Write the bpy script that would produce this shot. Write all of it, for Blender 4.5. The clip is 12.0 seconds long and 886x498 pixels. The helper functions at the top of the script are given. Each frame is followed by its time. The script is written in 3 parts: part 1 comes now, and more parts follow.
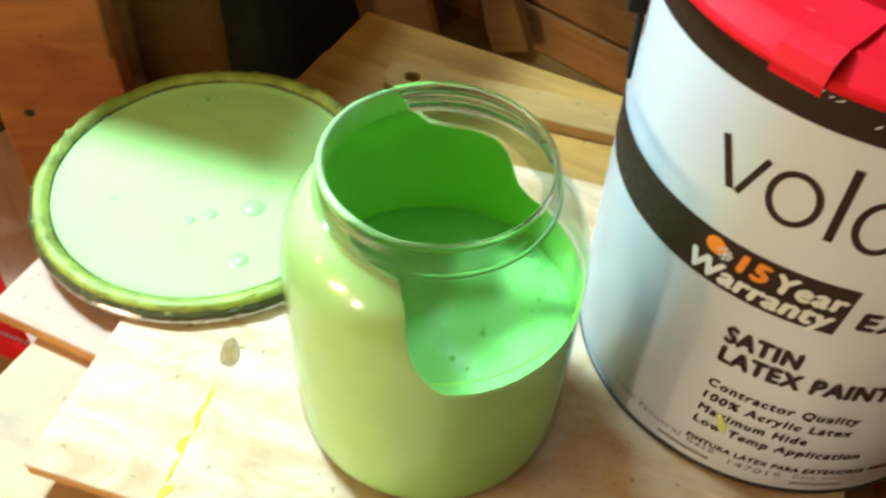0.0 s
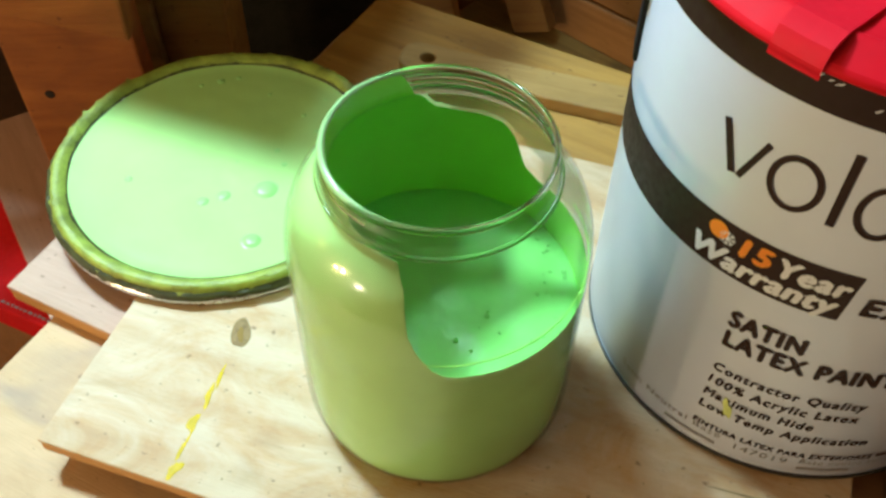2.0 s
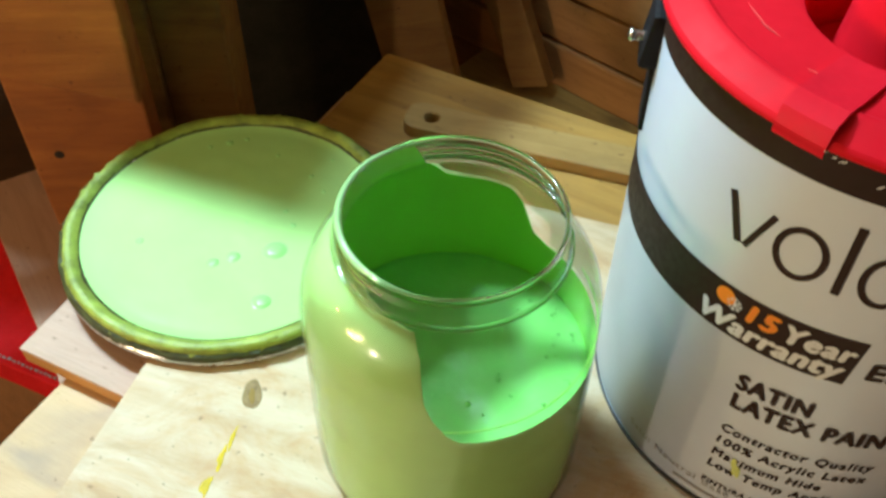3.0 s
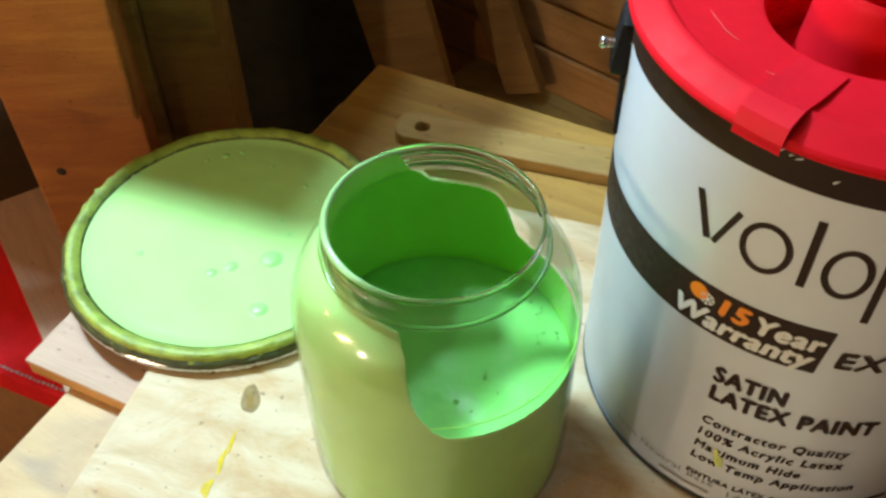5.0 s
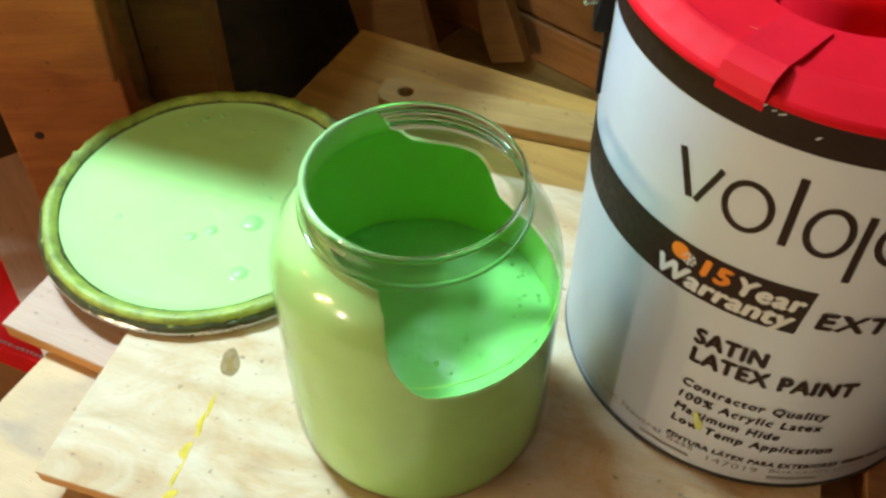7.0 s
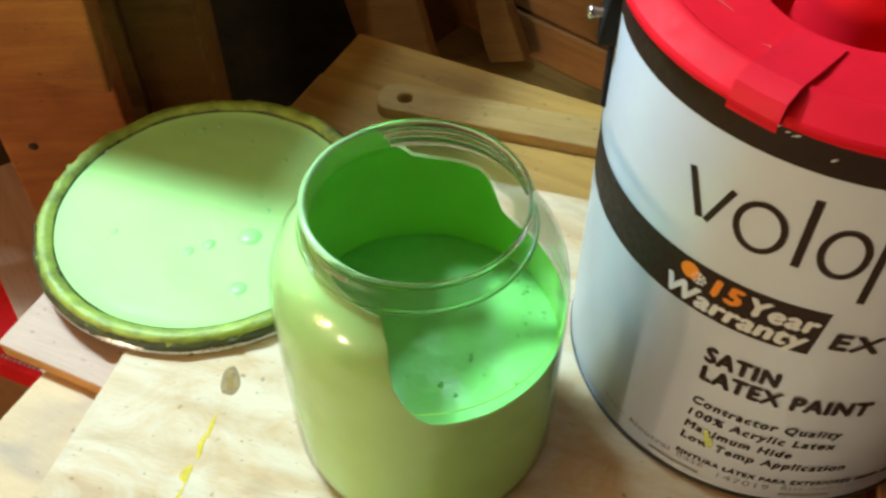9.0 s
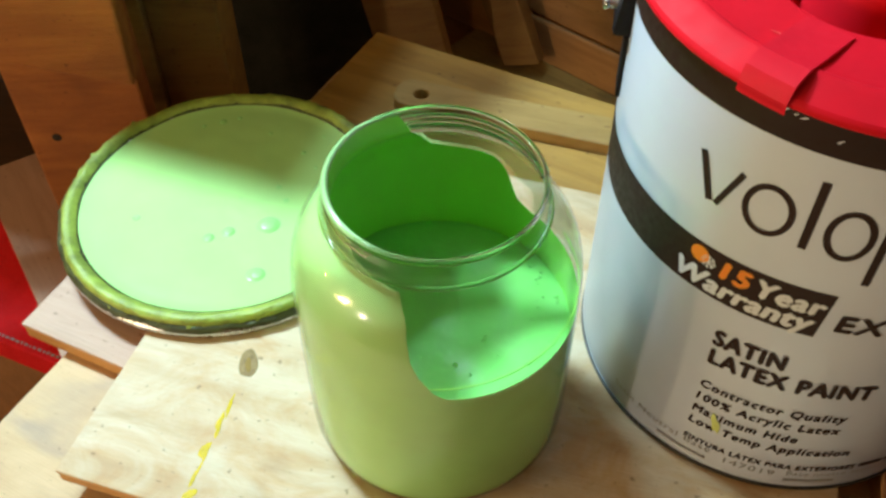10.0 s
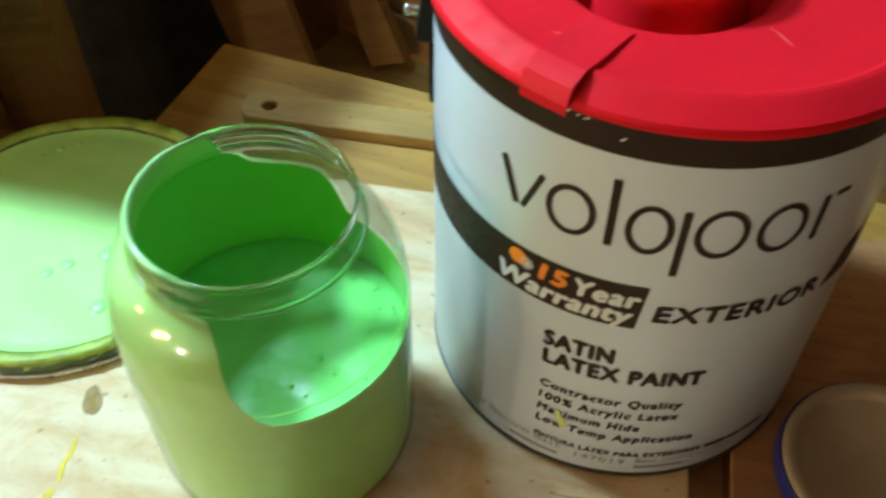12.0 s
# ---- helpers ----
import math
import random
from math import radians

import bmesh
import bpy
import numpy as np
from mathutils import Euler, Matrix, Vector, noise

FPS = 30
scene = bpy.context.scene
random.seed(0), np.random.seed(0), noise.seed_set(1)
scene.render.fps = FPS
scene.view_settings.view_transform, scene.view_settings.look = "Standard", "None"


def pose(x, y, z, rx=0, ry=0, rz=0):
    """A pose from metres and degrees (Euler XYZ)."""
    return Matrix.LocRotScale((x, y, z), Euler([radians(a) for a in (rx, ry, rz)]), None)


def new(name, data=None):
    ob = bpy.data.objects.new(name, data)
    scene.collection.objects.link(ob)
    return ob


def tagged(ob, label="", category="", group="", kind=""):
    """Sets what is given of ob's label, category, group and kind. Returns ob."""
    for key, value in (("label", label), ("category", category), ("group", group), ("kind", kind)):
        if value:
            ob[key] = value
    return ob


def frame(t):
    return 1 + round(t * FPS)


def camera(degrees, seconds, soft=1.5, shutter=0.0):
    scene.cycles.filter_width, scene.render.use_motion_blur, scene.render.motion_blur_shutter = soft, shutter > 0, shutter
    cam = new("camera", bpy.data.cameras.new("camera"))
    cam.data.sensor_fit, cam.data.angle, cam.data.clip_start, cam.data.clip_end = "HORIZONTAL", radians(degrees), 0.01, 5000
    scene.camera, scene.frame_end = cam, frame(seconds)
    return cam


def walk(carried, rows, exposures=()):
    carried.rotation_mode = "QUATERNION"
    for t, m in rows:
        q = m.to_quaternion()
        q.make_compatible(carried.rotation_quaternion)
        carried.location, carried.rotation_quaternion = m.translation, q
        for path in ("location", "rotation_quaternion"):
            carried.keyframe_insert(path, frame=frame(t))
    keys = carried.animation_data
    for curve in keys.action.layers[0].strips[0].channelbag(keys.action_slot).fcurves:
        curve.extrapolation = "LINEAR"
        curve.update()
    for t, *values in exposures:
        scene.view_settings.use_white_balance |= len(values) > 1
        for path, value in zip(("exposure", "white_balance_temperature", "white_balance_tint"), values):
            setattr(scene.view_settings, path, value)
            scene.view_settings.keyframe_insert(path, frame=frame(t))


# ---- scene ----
cam = camera(50.62, 12.0, soft=2.8, shutter=0.5)
ROWS = [
    (0.0, 0.0000, 0.0000, 0.3343, 41.83, -1.81, -0.00),
    (0.5, -0.0031, -0.0029, 0.3282, 40.60, -2.02, 2.96),
    (1.0, -0.0004, -0.0058, 0.3297, 40.09, -1.41, 2.98),
    (1.5, 0.0009, -0.0075, 0.3313, 40.50, -1.56, 2.32),
    (2.0, 0.0096, 0.0003, 0.3358, 40.57, -0.55, 1.45),
    (2.5, 0.0049, 0.0017, 0.3408, 42.00, -1.17, 1.05),
    (3.0, 0.0028, 0.0017, 0.3469, 43.13, -0.61, 0.90),
    (3.2, 0.0020, 0.0000, 0.3500, 43.78, -0.55, 0.99),
    (4.8, 0.0120, -0.0090, 0.3540, 43.58, 0.62, 0.43),
    (5.0, 0.0113, -0.0081, 0.3550, 43.62, 0.70, 0.20),
    (5.5, 0.0106, -0.0072, 0.3538, 43.48, 0.28, -0.05),
    (6.0, 0.0101, -0.0076, 0.3511, 42.82, 0.08, -0.14),
    (6.5, 0.0097, -0.0099, 0.3514, 42.71, -0.07, -0.29),
    (7.0, 0.0135, -0.0101, 0.3484, 42.19, -0.08, -0.15),
    (7.2, 0.0150, -0.0090, 0.3490, 42.02, -0.27, -0.43),
    (8.8, 0.0160, 0.0020, 0.3480, 41.79, 0.53, -0.60),
    (9.0, 0.0120, 0.0030, 0.3498, 41.58, 0.35, -0.74),
    (9.5, 0.0075, -0.0055, 0.3494, 41.83, 0.23, 0.33),
    (10.0, 0.0090, -0.0114, 0.3501, 42.29, 0.15, 0.25),
    (10.5, 0.0091, -0.0136, 0.3494, 41.63, 0.14, 0.76),
    (11.0, 0.0112, -0.0194, 0.3464, 41.47, -0.15, 0.35),
    (11.5, 0.0228, -0.0175, 0.3497, 42.53, -1.51, -2.23),
    (12.0, 0.0452, -0.0040, 0.3510, 41.88, -0.16, -6.41),
]
EXPOSURES = [(0.0, 0.46, 6450, 9), (0.3, 0.03, 6700, 10), (0.5, -0.16, 6850, 11), (1.0, -0.03, 6650, 10), (1.5, 0.05, 6500, 10), (2.5, 0.04, 6500, 10), (11.0, 0.03, 6500, 9), (11.5, 0.02, 6330, 5), (12.0, 0.03, 6050, 0)]
walk(cam, [(t, pose(x, y, z, rx, ry, rz)) for t, x, y, z, rx, ry, rz in ROWS], EXPOSURES)

# ---- light ----
world = bpy.data.worlds.new("world")
scene.world = world
world.use_nodes = True
world.node_tree.nodes["Background"].inputs["Color"].default_value = (1.0, 0.78, 0.52, 1)
world.node_tree.nodes["Background"].inputs["Strength"].default_value = 0.16


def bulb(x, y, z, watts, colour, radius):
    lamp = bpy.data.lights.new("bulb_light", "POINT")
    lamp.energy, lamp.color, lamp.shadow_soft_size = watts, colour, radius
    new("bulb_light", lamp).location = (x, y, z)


# an unseen cool row of shop light high behind to the left, and an unseen warm row of bulbs lower in front to the left
# the third cool light is added to brighten the pool in the jar
for dx, dy, watts in ((-0.028, -0.015, 32.0), (0.028, 0.015, 32.0), (0.263, -0.097, 10.0)):
    bulb(-0.49 + dx, 0.68 + dy, 0.87, watts, (0.645, 1.0, 1.15), 0.048)
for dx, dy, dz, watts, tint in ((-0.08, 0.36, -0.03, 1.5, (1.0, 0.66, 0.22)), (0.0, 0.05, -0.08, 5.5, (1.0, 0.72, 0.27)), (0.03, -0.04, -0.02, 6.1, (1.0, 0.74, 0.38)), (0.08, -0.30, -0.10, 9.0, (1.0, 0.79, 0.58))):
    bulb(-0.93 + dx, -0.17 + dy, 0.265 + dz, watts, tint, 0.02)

# ---- materials ----


def material(name, build):
    m = bpy.data.materials.new(name)
    m.use_nodes = True
    nt = m.node_tree
    build(nt, nt.nodes["Principled BSDF"])
    return m


def ramp(nt, fac, stops):
    r = nt.nodes.new("ShaderNodeValToRGB")
    while len(r.color_ramp.elements) < len(stops):
        r.color_ramp.elements.new(0.5)
    for e, (p, c) in zip(r.color_ramp.elements, stops):
        e.position, e.color = p, (*c, 1)
    nt.links.new(fac, r.inputs["Fac"])
    return r.outputs["Color"]


def coords(nt, scale=(1, 1, 1), rot=(0, 0, 0)):
    tc = nt.nodes.new("ShaderNodeTexCoord")
    mp = nt.nodes.new("ShaderNodeMapping")
    mp.inputs["Scale"].default_value = scale
    mp.inputs["Rotation"].default_value = rot
    nt.links.new(tc.outputs["Object"], mp.inputs["Vector"])
    return mp.outputs["Vector"]


def tex(nt, kind, vec, **inputs):
    n = nt.nodes.new(kind)
    nt.links.new(vec, n.inputs["Vector"])
    for k, v in inputs.items():
        n.inputs[k.replace("_", " ")].default_value = v
    return n


def mix(nt, a, b, fac, mode="MIX"):
    n = nt.nodes.new("ShaderNodeMix")
    n.data_type, n.blend_type = "RGBA", mode
    for sock, val in ((n.inputs[0], fac), (n.inputs[6], a), (n.inputs[7], b)):
        if isinstance(val, (int, float)):
            sock.default_value = val
        elif isinstance(val, tuple):
            sock.default_value = (*val, 1)
        else:
            nt.links.new(val, sock)
    return n.outputs[2]


def bump(nt, bsdf, height, strength, distance):
    b = nt.nodes.new("ShaderNodeBump")
    b.inputs["Strength"].default_value, b.inputs["Distance"].default_value = strength, distance
    nt.links.new(height, b.inputs["Height"])
    nt.links.new(b.outputs["Normal"], bsdf.inputs["Normal"])


def wood(name, light, dark, stain, grain=(14, 160, 160), rough=0.6, blotch=0.5, relief=0.0006, bands=None, patches=None):
    """Sawn wood or plywood veneer; the grain runs along x of the object."""
    def build(nt, b):
        v = coords(nt, grain)
        g = tex(nt, "ShaderNodeTexNoise", v, Scale=1.0, Detail=8.0, Roughness=0.65, Distortion=0.6)
        fine = tex(nt, "ShaderNodeTexNoise", coords(nt, (60, 1500, 1500)), Scale=1.0, Detail=3.0)
        big = tex(nt, "ShaderNodeTexNoise", coords(nt, (14, 26, 26)), Scale=1.0, Detail=5.0, Distortion=1.2)
        speck = tex(nt, "ShaderNodeTexNoise", coords(nt, (220, 300, 300)), Scale=1.0, Detail=2.0)
        c = ramp(nt, g.outputs["Fac"], [(0.33, dark), (0.62, light)])
        c = mix(nt, c, stain, mix(nt, (0, 0, 0), (blotch,) * 3, ramp(nt, big.outputs["Fac"], [(0.48, (0, 0, 0)), (0.72, (1, 1, 1))]), "MIX"))
        c = mix(nt, c, ramp(nt, fine.outputs["Fac"], [(0.3, (0.78, 0.74, 0.7)), (0.6, (1, 1, 1))]), 0.3, "MULTIPLY")
        c = mix(nt, c, ramp(nt, speck.outputs["Fac"], [(0.26, (0.35, 0.28, 0.2)), (0.33, (1, 1, 1))]), 0.7, "MULTIPLY")
        if patches:
            soft = tex(nt, "ShaderNodeTexNoise", coords(nt, (20, 32, 32)), Scale=1.0, Detail=7.0, Roughness=0.7, Distortion=0.8)
            c = mix(nt, c, ramp(nt, soft.outputs["Fac"], [(0.36, patches), (0.56, (1, 1, 1))]), 0.8, "MULTIPLY")
        if bands:
            w = tex(nt, "ShaderNodeTexWave", coords(nt, (3, 11, 11)), Scale=1.0, Distortion=14.0, Detail=4.0)
            w.bands_direction = "Y"
            c = mix(nt, c, ramp(nt, w.outputs["Fac"], [(0.05, bands), (0.6, (1, 1, 1))]), 0.5, "MULTIPLY")
        nt.links.new(c, b.inputs["Base Color"])
        b.inputs["Roughness"].default_value = rough
        bump(nt, b, fine.outputs["Fac"], 0.5, relief)
    return material(name, build)


def plain(name, colour, rough=0.5, metal=0.0, vary=0.12, scale=60.0, relief=0.0, sss=0.0, coat=0.0, gloss_vary=0.18, shine=0.5):
    def build(nt, b):
        n = tex(nt, "ShaderNodeTexNoise", coords(nt), Scale=scale, Detail=6.0, Roughness=0.6)
        n2 = tex(nt, "ShaderNodeTexNoise", coords(nt), Scale=scale * 9, Detail=3.0)
        lo = tuple(c * (1 - vary) for c in colour)
        hi = tuple(min(1, c * (1 + vary)) for c in colour)
        c = ramp(nt, n.outputs["Fac"], [(0.3, lo), (0.7, hi)])
        nt.links.new(c, b.inputs["Base Color"])
        r = ramp(nt, n2.outputs["Fac"], [(0.3, (rough * (1 - gloss_vary),) * 3), (0.7, (min(1, rough * (1 + gloss_vary)),) * 3)])
        nt.links.new(r, b.inputs["Roughness"])
        b.inputs["Metallic"].default_value = metal
        b.inputs["Specular IOR Level"].default_value = shine
        b.inputs["Coat Weight"].default_value = coat
        b.inputs["Subsurface Weight"].default_value = sss
        b.inputs["Subsurface Scale"].default_value = 0.004
        if relief:
            bump(nt, b, n2.outputs["Fac"], 0.6, relief)
    return material(name, build)


def clear_glass(name, tint, ior=1.36, gloss=1.0, soft_gloss=0.0):
    """Thin clear wall: lets light straight through, with a glossy surface."""
    def build(nt, b):
        nt.nodes.remove(b)
        out = nt.nodes["Material Output"]
        t = nt.nodes.new("ShaderNodeBsdfTransparent")
        t.inputs["Color"].default_value = (*tint, 1)
        g = nt.nodes.new("ShaderNodeBsdfGlossy")
        g.inputs["Roughness"].default_value = 0.03
        fr = nt.nodes.new("ShaderNodeFresnel")
        fr.inputs["IOR"].default_value = ior
        mx = nt.nodes.new("ShaderNodeMixShader")
        weak = nt.nodes.new("ShaderNodeMath")
        weak.operation = "MULTIPLY"
        weak.inputs[1].default_value = gloss
        nt.links.new(fr.outputs["Fac"], weak.inputs[0])
        nt.links.new(weak.outputs["Value"], mx.inputs["Fac"])
        nt.links.new(t.outputs["BSDF"], mx.inputs[1])
        nt.links.new(g.outputs["BSDF"], mx.inputs[2])
        last = mx
        # a wide rough gloss mixed in for the milky sheen on the glass
        if soft_gloss:
            soft = nt.nodes.new("ShaderNodeBsdfGlossy")
            soft.inputs["Roughness"].default_value = 0.42
            last = nt.nodes.new("ShaderNodeMixShader")
            last.inputs["Fac"].default_value = soft_gloss
            nt.links.new(mx.outputs["Shader"], last.inputs[1])
            nt.links.new(soft.outputs["BSDF"], last.inputs[2])
        nt.links.new(last.outputs["Shader"], out.inputs["Surface"])
    return material(name, build)


def thick_glass(nt, b):
    b.inputs["Base Color"].default_value = (0.86, 0.98, 0.89, 1)
    b.inputs["Transmission Weight"].default_value = 1.0
    b.inputs["Roughness"].default_value = 0.02
    b.inputs["IOR"].default_value = 1.48


PLY = wood("plywood_face", (0.73, 0.57, 0.40), (0.65, 0.49, 0.32), (0.46, 0.31, 0.17), grain=(9, 34, 34), blotch=0.85, bands=(0.84, 0.74, 0.60), patches=(0.86, 0.64, 0.40))
PLY_EDGE = wood("plywood_edge", (0.62, 0.34, 0.12), (0.46, 0.22, 0.07), (0.3, 0.14, 0.05), grain=(25, 700, 700), rough=0.75)
PINK = wood("pinkish_board_face", (0.58, 0.37, 0.27), (0.50, 0.30, 0.21), (0.36, 0.24, 0.17))
BASE = wood("base_board_face", (0.65, 0.43, 0.23), (0.55, 0.34, 0.165), (0.38, 0.27, 0.19), grain=(18, 40, 40), blotch=0.8)
PINE = wood("pine_plank", (0.45, 0.235, 0.045), (0.34, 0.17, 0.032), (0.20, 0.105, 0.024), rough=0.55, bands=(0.75, 0.66, 0.5))
STICK = wood("stick_wood", (0.40, 0.235, 0.070), (0.31, 0.175, 0.045), (0.18, 0.105, 0.035), rough=0.6)
RED_WOOD = wood("reddish_board", (0.42, 0.20, 0.08), (0.30, 0.13, 0.05), (0.22, 0.1, 0.05))
POST = wood("rough_timber", (0.41, 0.135, 0.025), (0.29, 0.085, 0.015), (0.21, 0.060, 0.013), grain=(9, 90, 90), rough=0.75, relief=0.0022, bands=(0.62, 0.5, 0.42))
DARK_WOOD = wood("dark_timber", (0.33, 0.20, 0.046), (0.22, 0.125, 0.028), (0.09, 0.05, 0.013), grain=(9, 90, 90), rough=0.8)
BLOCK = wood("sawn_block", (0.46, 0.160, 0.030), (0.33, 0.102, 0.018), (0.26, 0.080, 0.016), grain=(7, 120, 120), rough=0.75, relief=0.003, bands=(0.66, 0.52, 0.42))
WALL_WOOD = wood("wall_boards", (0.46, 0.22, 0.065), (0.33, 0.145, 0.042), (0.22, 0.10, 0.03), grain=(8, 80, 80), rough=0.7)
KNOT = wood("knot_wood", (0.38, 0.25, 0.11), (0.22, 0.14, 0.06), (0.10, 0.06, 0.02), grain=(160, 220, 220), rough=0.8)
GLASS = clear_glass("jar_glass", (0.985, 0.995, 0.985), 1.2, 0.5, 0.05)
RIM_GLASS = clear_glass("rim_glass", (0.95, 0.985, 0.955), 1.34, 1.0, 0.06)
NECK_GLASS = material("neck_glass", thick_glass)
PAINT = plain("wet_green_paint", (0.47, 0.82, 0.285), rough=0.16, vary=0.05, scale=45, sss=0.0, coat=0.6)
LIP_PAINT = plain("thin_green_smear", (0.38, 0.66, 0.27), rough=0.2, vary=0.1, scale=60, coat=0.5)
# same paint, deeper green: the jar's inner shade is put into these colours
SHADED_POOL = plain("shaded_green_pool", (0.23, 0.70, 0.16), rough=0.38, vary=0.10, scale=22, relief=0.0006, coat=0.05)
SHADED_COAT = plain("shaded_green_coat", (0.31, 0.75, 0.095), rough=0.38, vary=0.04, scale=40, coat=0.35, gloss_vary=0.02)
BUBBLE = plain("green_bubble_skin", (0.36, 0.74, 0.23), rough=0.3, vary=0.1, scale=300, shine=0.3)
LID_PAINT = plain("green_paint_puddle", (0.48, 0.80, 0.275), rough=0.16, vary=0.03, scale=30, coat=0.3)
CRUST = plain("dried_olive_paint", (0.27, 0.335, 0.050), rough=0.5, vary=0.5, scale=75, relief=0.0005)
STEEL = plain("bare_steel", (0.62, 0.62, 0.62), rough=0.28, metal=1.0, vary=0.2, scale=90)
LABEL = plain("white_label", (0.63, 0.70, 0.86), rough=0.26, vary=0.03, scale=30, coat=0.2, gloss_vary=0.02)
BROWN = plain("dark_brown_print", (0.028, 0.012, 0.009), rough=0.5, vary=0.12, scale=40, shine=0.25)
ORANGE = plain("orange_print", (0.85, 0.27, 0.02), rough=0.35, vary=0.05)
WHITE = plain("white_print", (0.74, 0.77, 0.82), rough=0.35, vary=0.03)
GREY_PRINT = plain("faded_grey_print", (0.24, 0.24, 0.26), rough=0.4, vary=0.1)
BLACK = plain("black_plastic", (0.012, 0.010, 0.012), rough=0.6, vary=0.2, shine=0.15)
GAP_BLACK = plain("dark_gap_black", (0.020, 0.018, 0.015), rough=0.75, vary=0.3, shine=0.2)
RED = plain("red_plastic", (0.68, 0.008, 0.020), rough=0.5, vary=0.10, scale=22, relief=0.00010, shine=0.1)
RED_TAPE = plain("red_tape", (0.71, 0.009, 0.024), rough=0.5, vary=0.10, scale=40, relief=0.00012, shine=0.15)
RED_CARD = plain("red_card", (0.50, 0.010, 0.014), rough=0.8, vary=0.12, shine=0.12)
BLUE = plain("blue_plastic", (0.02, 0.03, 0.22), rough=0.35, vary=0.1)
GREY_PLASTIC = plain("greyish_plastic", (0.38, 0.30, 0.23), rough=0.5, vary=0.1)
YELLOW = plain("yellow_paint_drip", (0.62, 0.42, 0.0), rough=0.4, vary=0.2, scale=200, shine=0.1)
YELLOW_SMEAR = plain("yellow_green_smear", (0.66, 0.76, 0.24), rough=0.35, vary=0.15, scale=200)
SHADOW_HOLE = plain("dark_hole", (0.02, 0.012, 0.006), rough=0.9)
SCUFF = plain("pinkish_scuff", (0.72, 0.055, 0.05), rough=0.6)
TAN = wood("tan_panel", (0.42, 0.23, 0.15), (0.36, 0.19, 0.12), (0.28, 0.15, 0.09), relief=0.0002)
CABINET = wood("dark_cabinet_wood", (0.050, 0.020, 0.007), (0.034, 0.014, 0.005), (0.025, 0.012, 0.007))
CABINET.node_tree.nodes["Principled BSDF"].inputs["Specular IOR Level"].default_value = 0.08
DARK_RING = plain("dark_green_ring", (0.045, 0.05, 0.010), rough=0.6, vary=0.5, scale=120)
STUD = wood("stud_timber", (0.32, 0.17, 0.042), (0.23, 0.115, 0.028), (0.20, 0.10, 0.026), grain=(9, 90, 90), rough=0.75)
KRAFT = plain("brown_card", (0.20, 0.085, 0.03), rough=0.8, vary=0.15)
DULL_STEEL = plain("dull_steel", (0.07, 0.067, 0.062), rough=0.6, metal=0.6, vary=0.3)
ROOM = wood("room_boards", (0.29, 0.155, 0.065), (0.20, 0.10, 0.045), (0.14, 0.07, 0.035), grain=(3, 20, 20), rough=0.8)

# ---- mesh helpers ----


def part(name, bm, mat, parent=None, label=""):
    me = bpy.data.meshes.new(name)
    bm.to_mesh(me)
    bm.free()
    me.materials.append(mat)
    ob = new(name, me)
    if parent:
        ob.parent = parent
    if label:
        ob["label"] = label
    return ob


def smooth(ob, angle=40):
    for p in ob.data.polygons:
        p.use_smooth = True
    ob.data.set_sharp_from_angle(angle=radians(angle))
    return ob


def thing(name, m, label, category, group="", kind=""):
    ob = new(name)
    ob.matrix_world = m
    ob.empty_display_size = 0.01
    return tagged(ob, label, category, group, kind)


def box(bm, x0, x1, y0, y1, z0, z1, bevel=0.0):
    r = bmesh.ops.create_cube(bm, size=1.0)
    for v in r["verts"]:
        v.co = Vector(((x0 + x1) / 2 + v.co.x * (x1 - x0), (y0 + y1) / 2 + v.co.y * (y1 - y0), (z0 + z1) / 2 + v.co.z * (z1 - z0)))
    if bevel:
        edges = list({e for v in r["verts"] for e in v.link_edges})
        bmesh.ops.bevel(bm, geom=edges, offset=bevel, segments=2, affect="EDGES", profile=0.6)


def lathe(profile, n=96, a0=0.0, a1=360.0, wobble=None):
    """A surface of revolution from (radius, height) pairs."""
    bm = bmesh.new()
    closed = abs(a1 - a0) >= 359.9
    count = n if closed else n + 1
    rings = []
    for r, z in profile:
        if r < 1e-7:
            rings.append([bm.verts.new((0, 0, z))] * count)
            continue
        ring = []
        for i in range(count):
            a = radians(a0 + (a1 - a0) * i / n)
            rr, zz = (r, z) if wobble is None else wobble(r, z, a)
            ring.append(bm.verts.new((rr * math.cos(a), rr * math.sin(a), zz)))
        rings.append(ring)
    for p, q in zip(rings, rings[1:]):
        for i in range(n):
            k = (i + 1) % count
            vs = []
            for v in (p[i], p[k], q[k], q[i]):
                if v not in vs:
                    vs.append(v)
            if len(vs) > 2:
                bm.faces.new(vs)
    bmesh.ops.recalc_face_normals(bm, faces=bm.faces)
    return bm


def spline(pts, n):
    """Points along a smooth line through (a, b) pairs."""
    out = []
    for i in range(len(pts) - 1):
        p0, p1, p2, p3 = pts[max(i - 1, 0)], pts[i], pts[i + 1], pts[min(i + 2, len(pts) - 1)]
        for k in range(n):
            t = k / n
            out.append(tuple(0.5 * (2 * b + (c - a) * t + (2 * a - 5 * b + 4 * c - d) * t * t + (3 * b - a - 3 * c + d) * t ** 3) for a, b, c, d in zip(p0, p1, p2, p3)))
    return out + [pts[-1]]


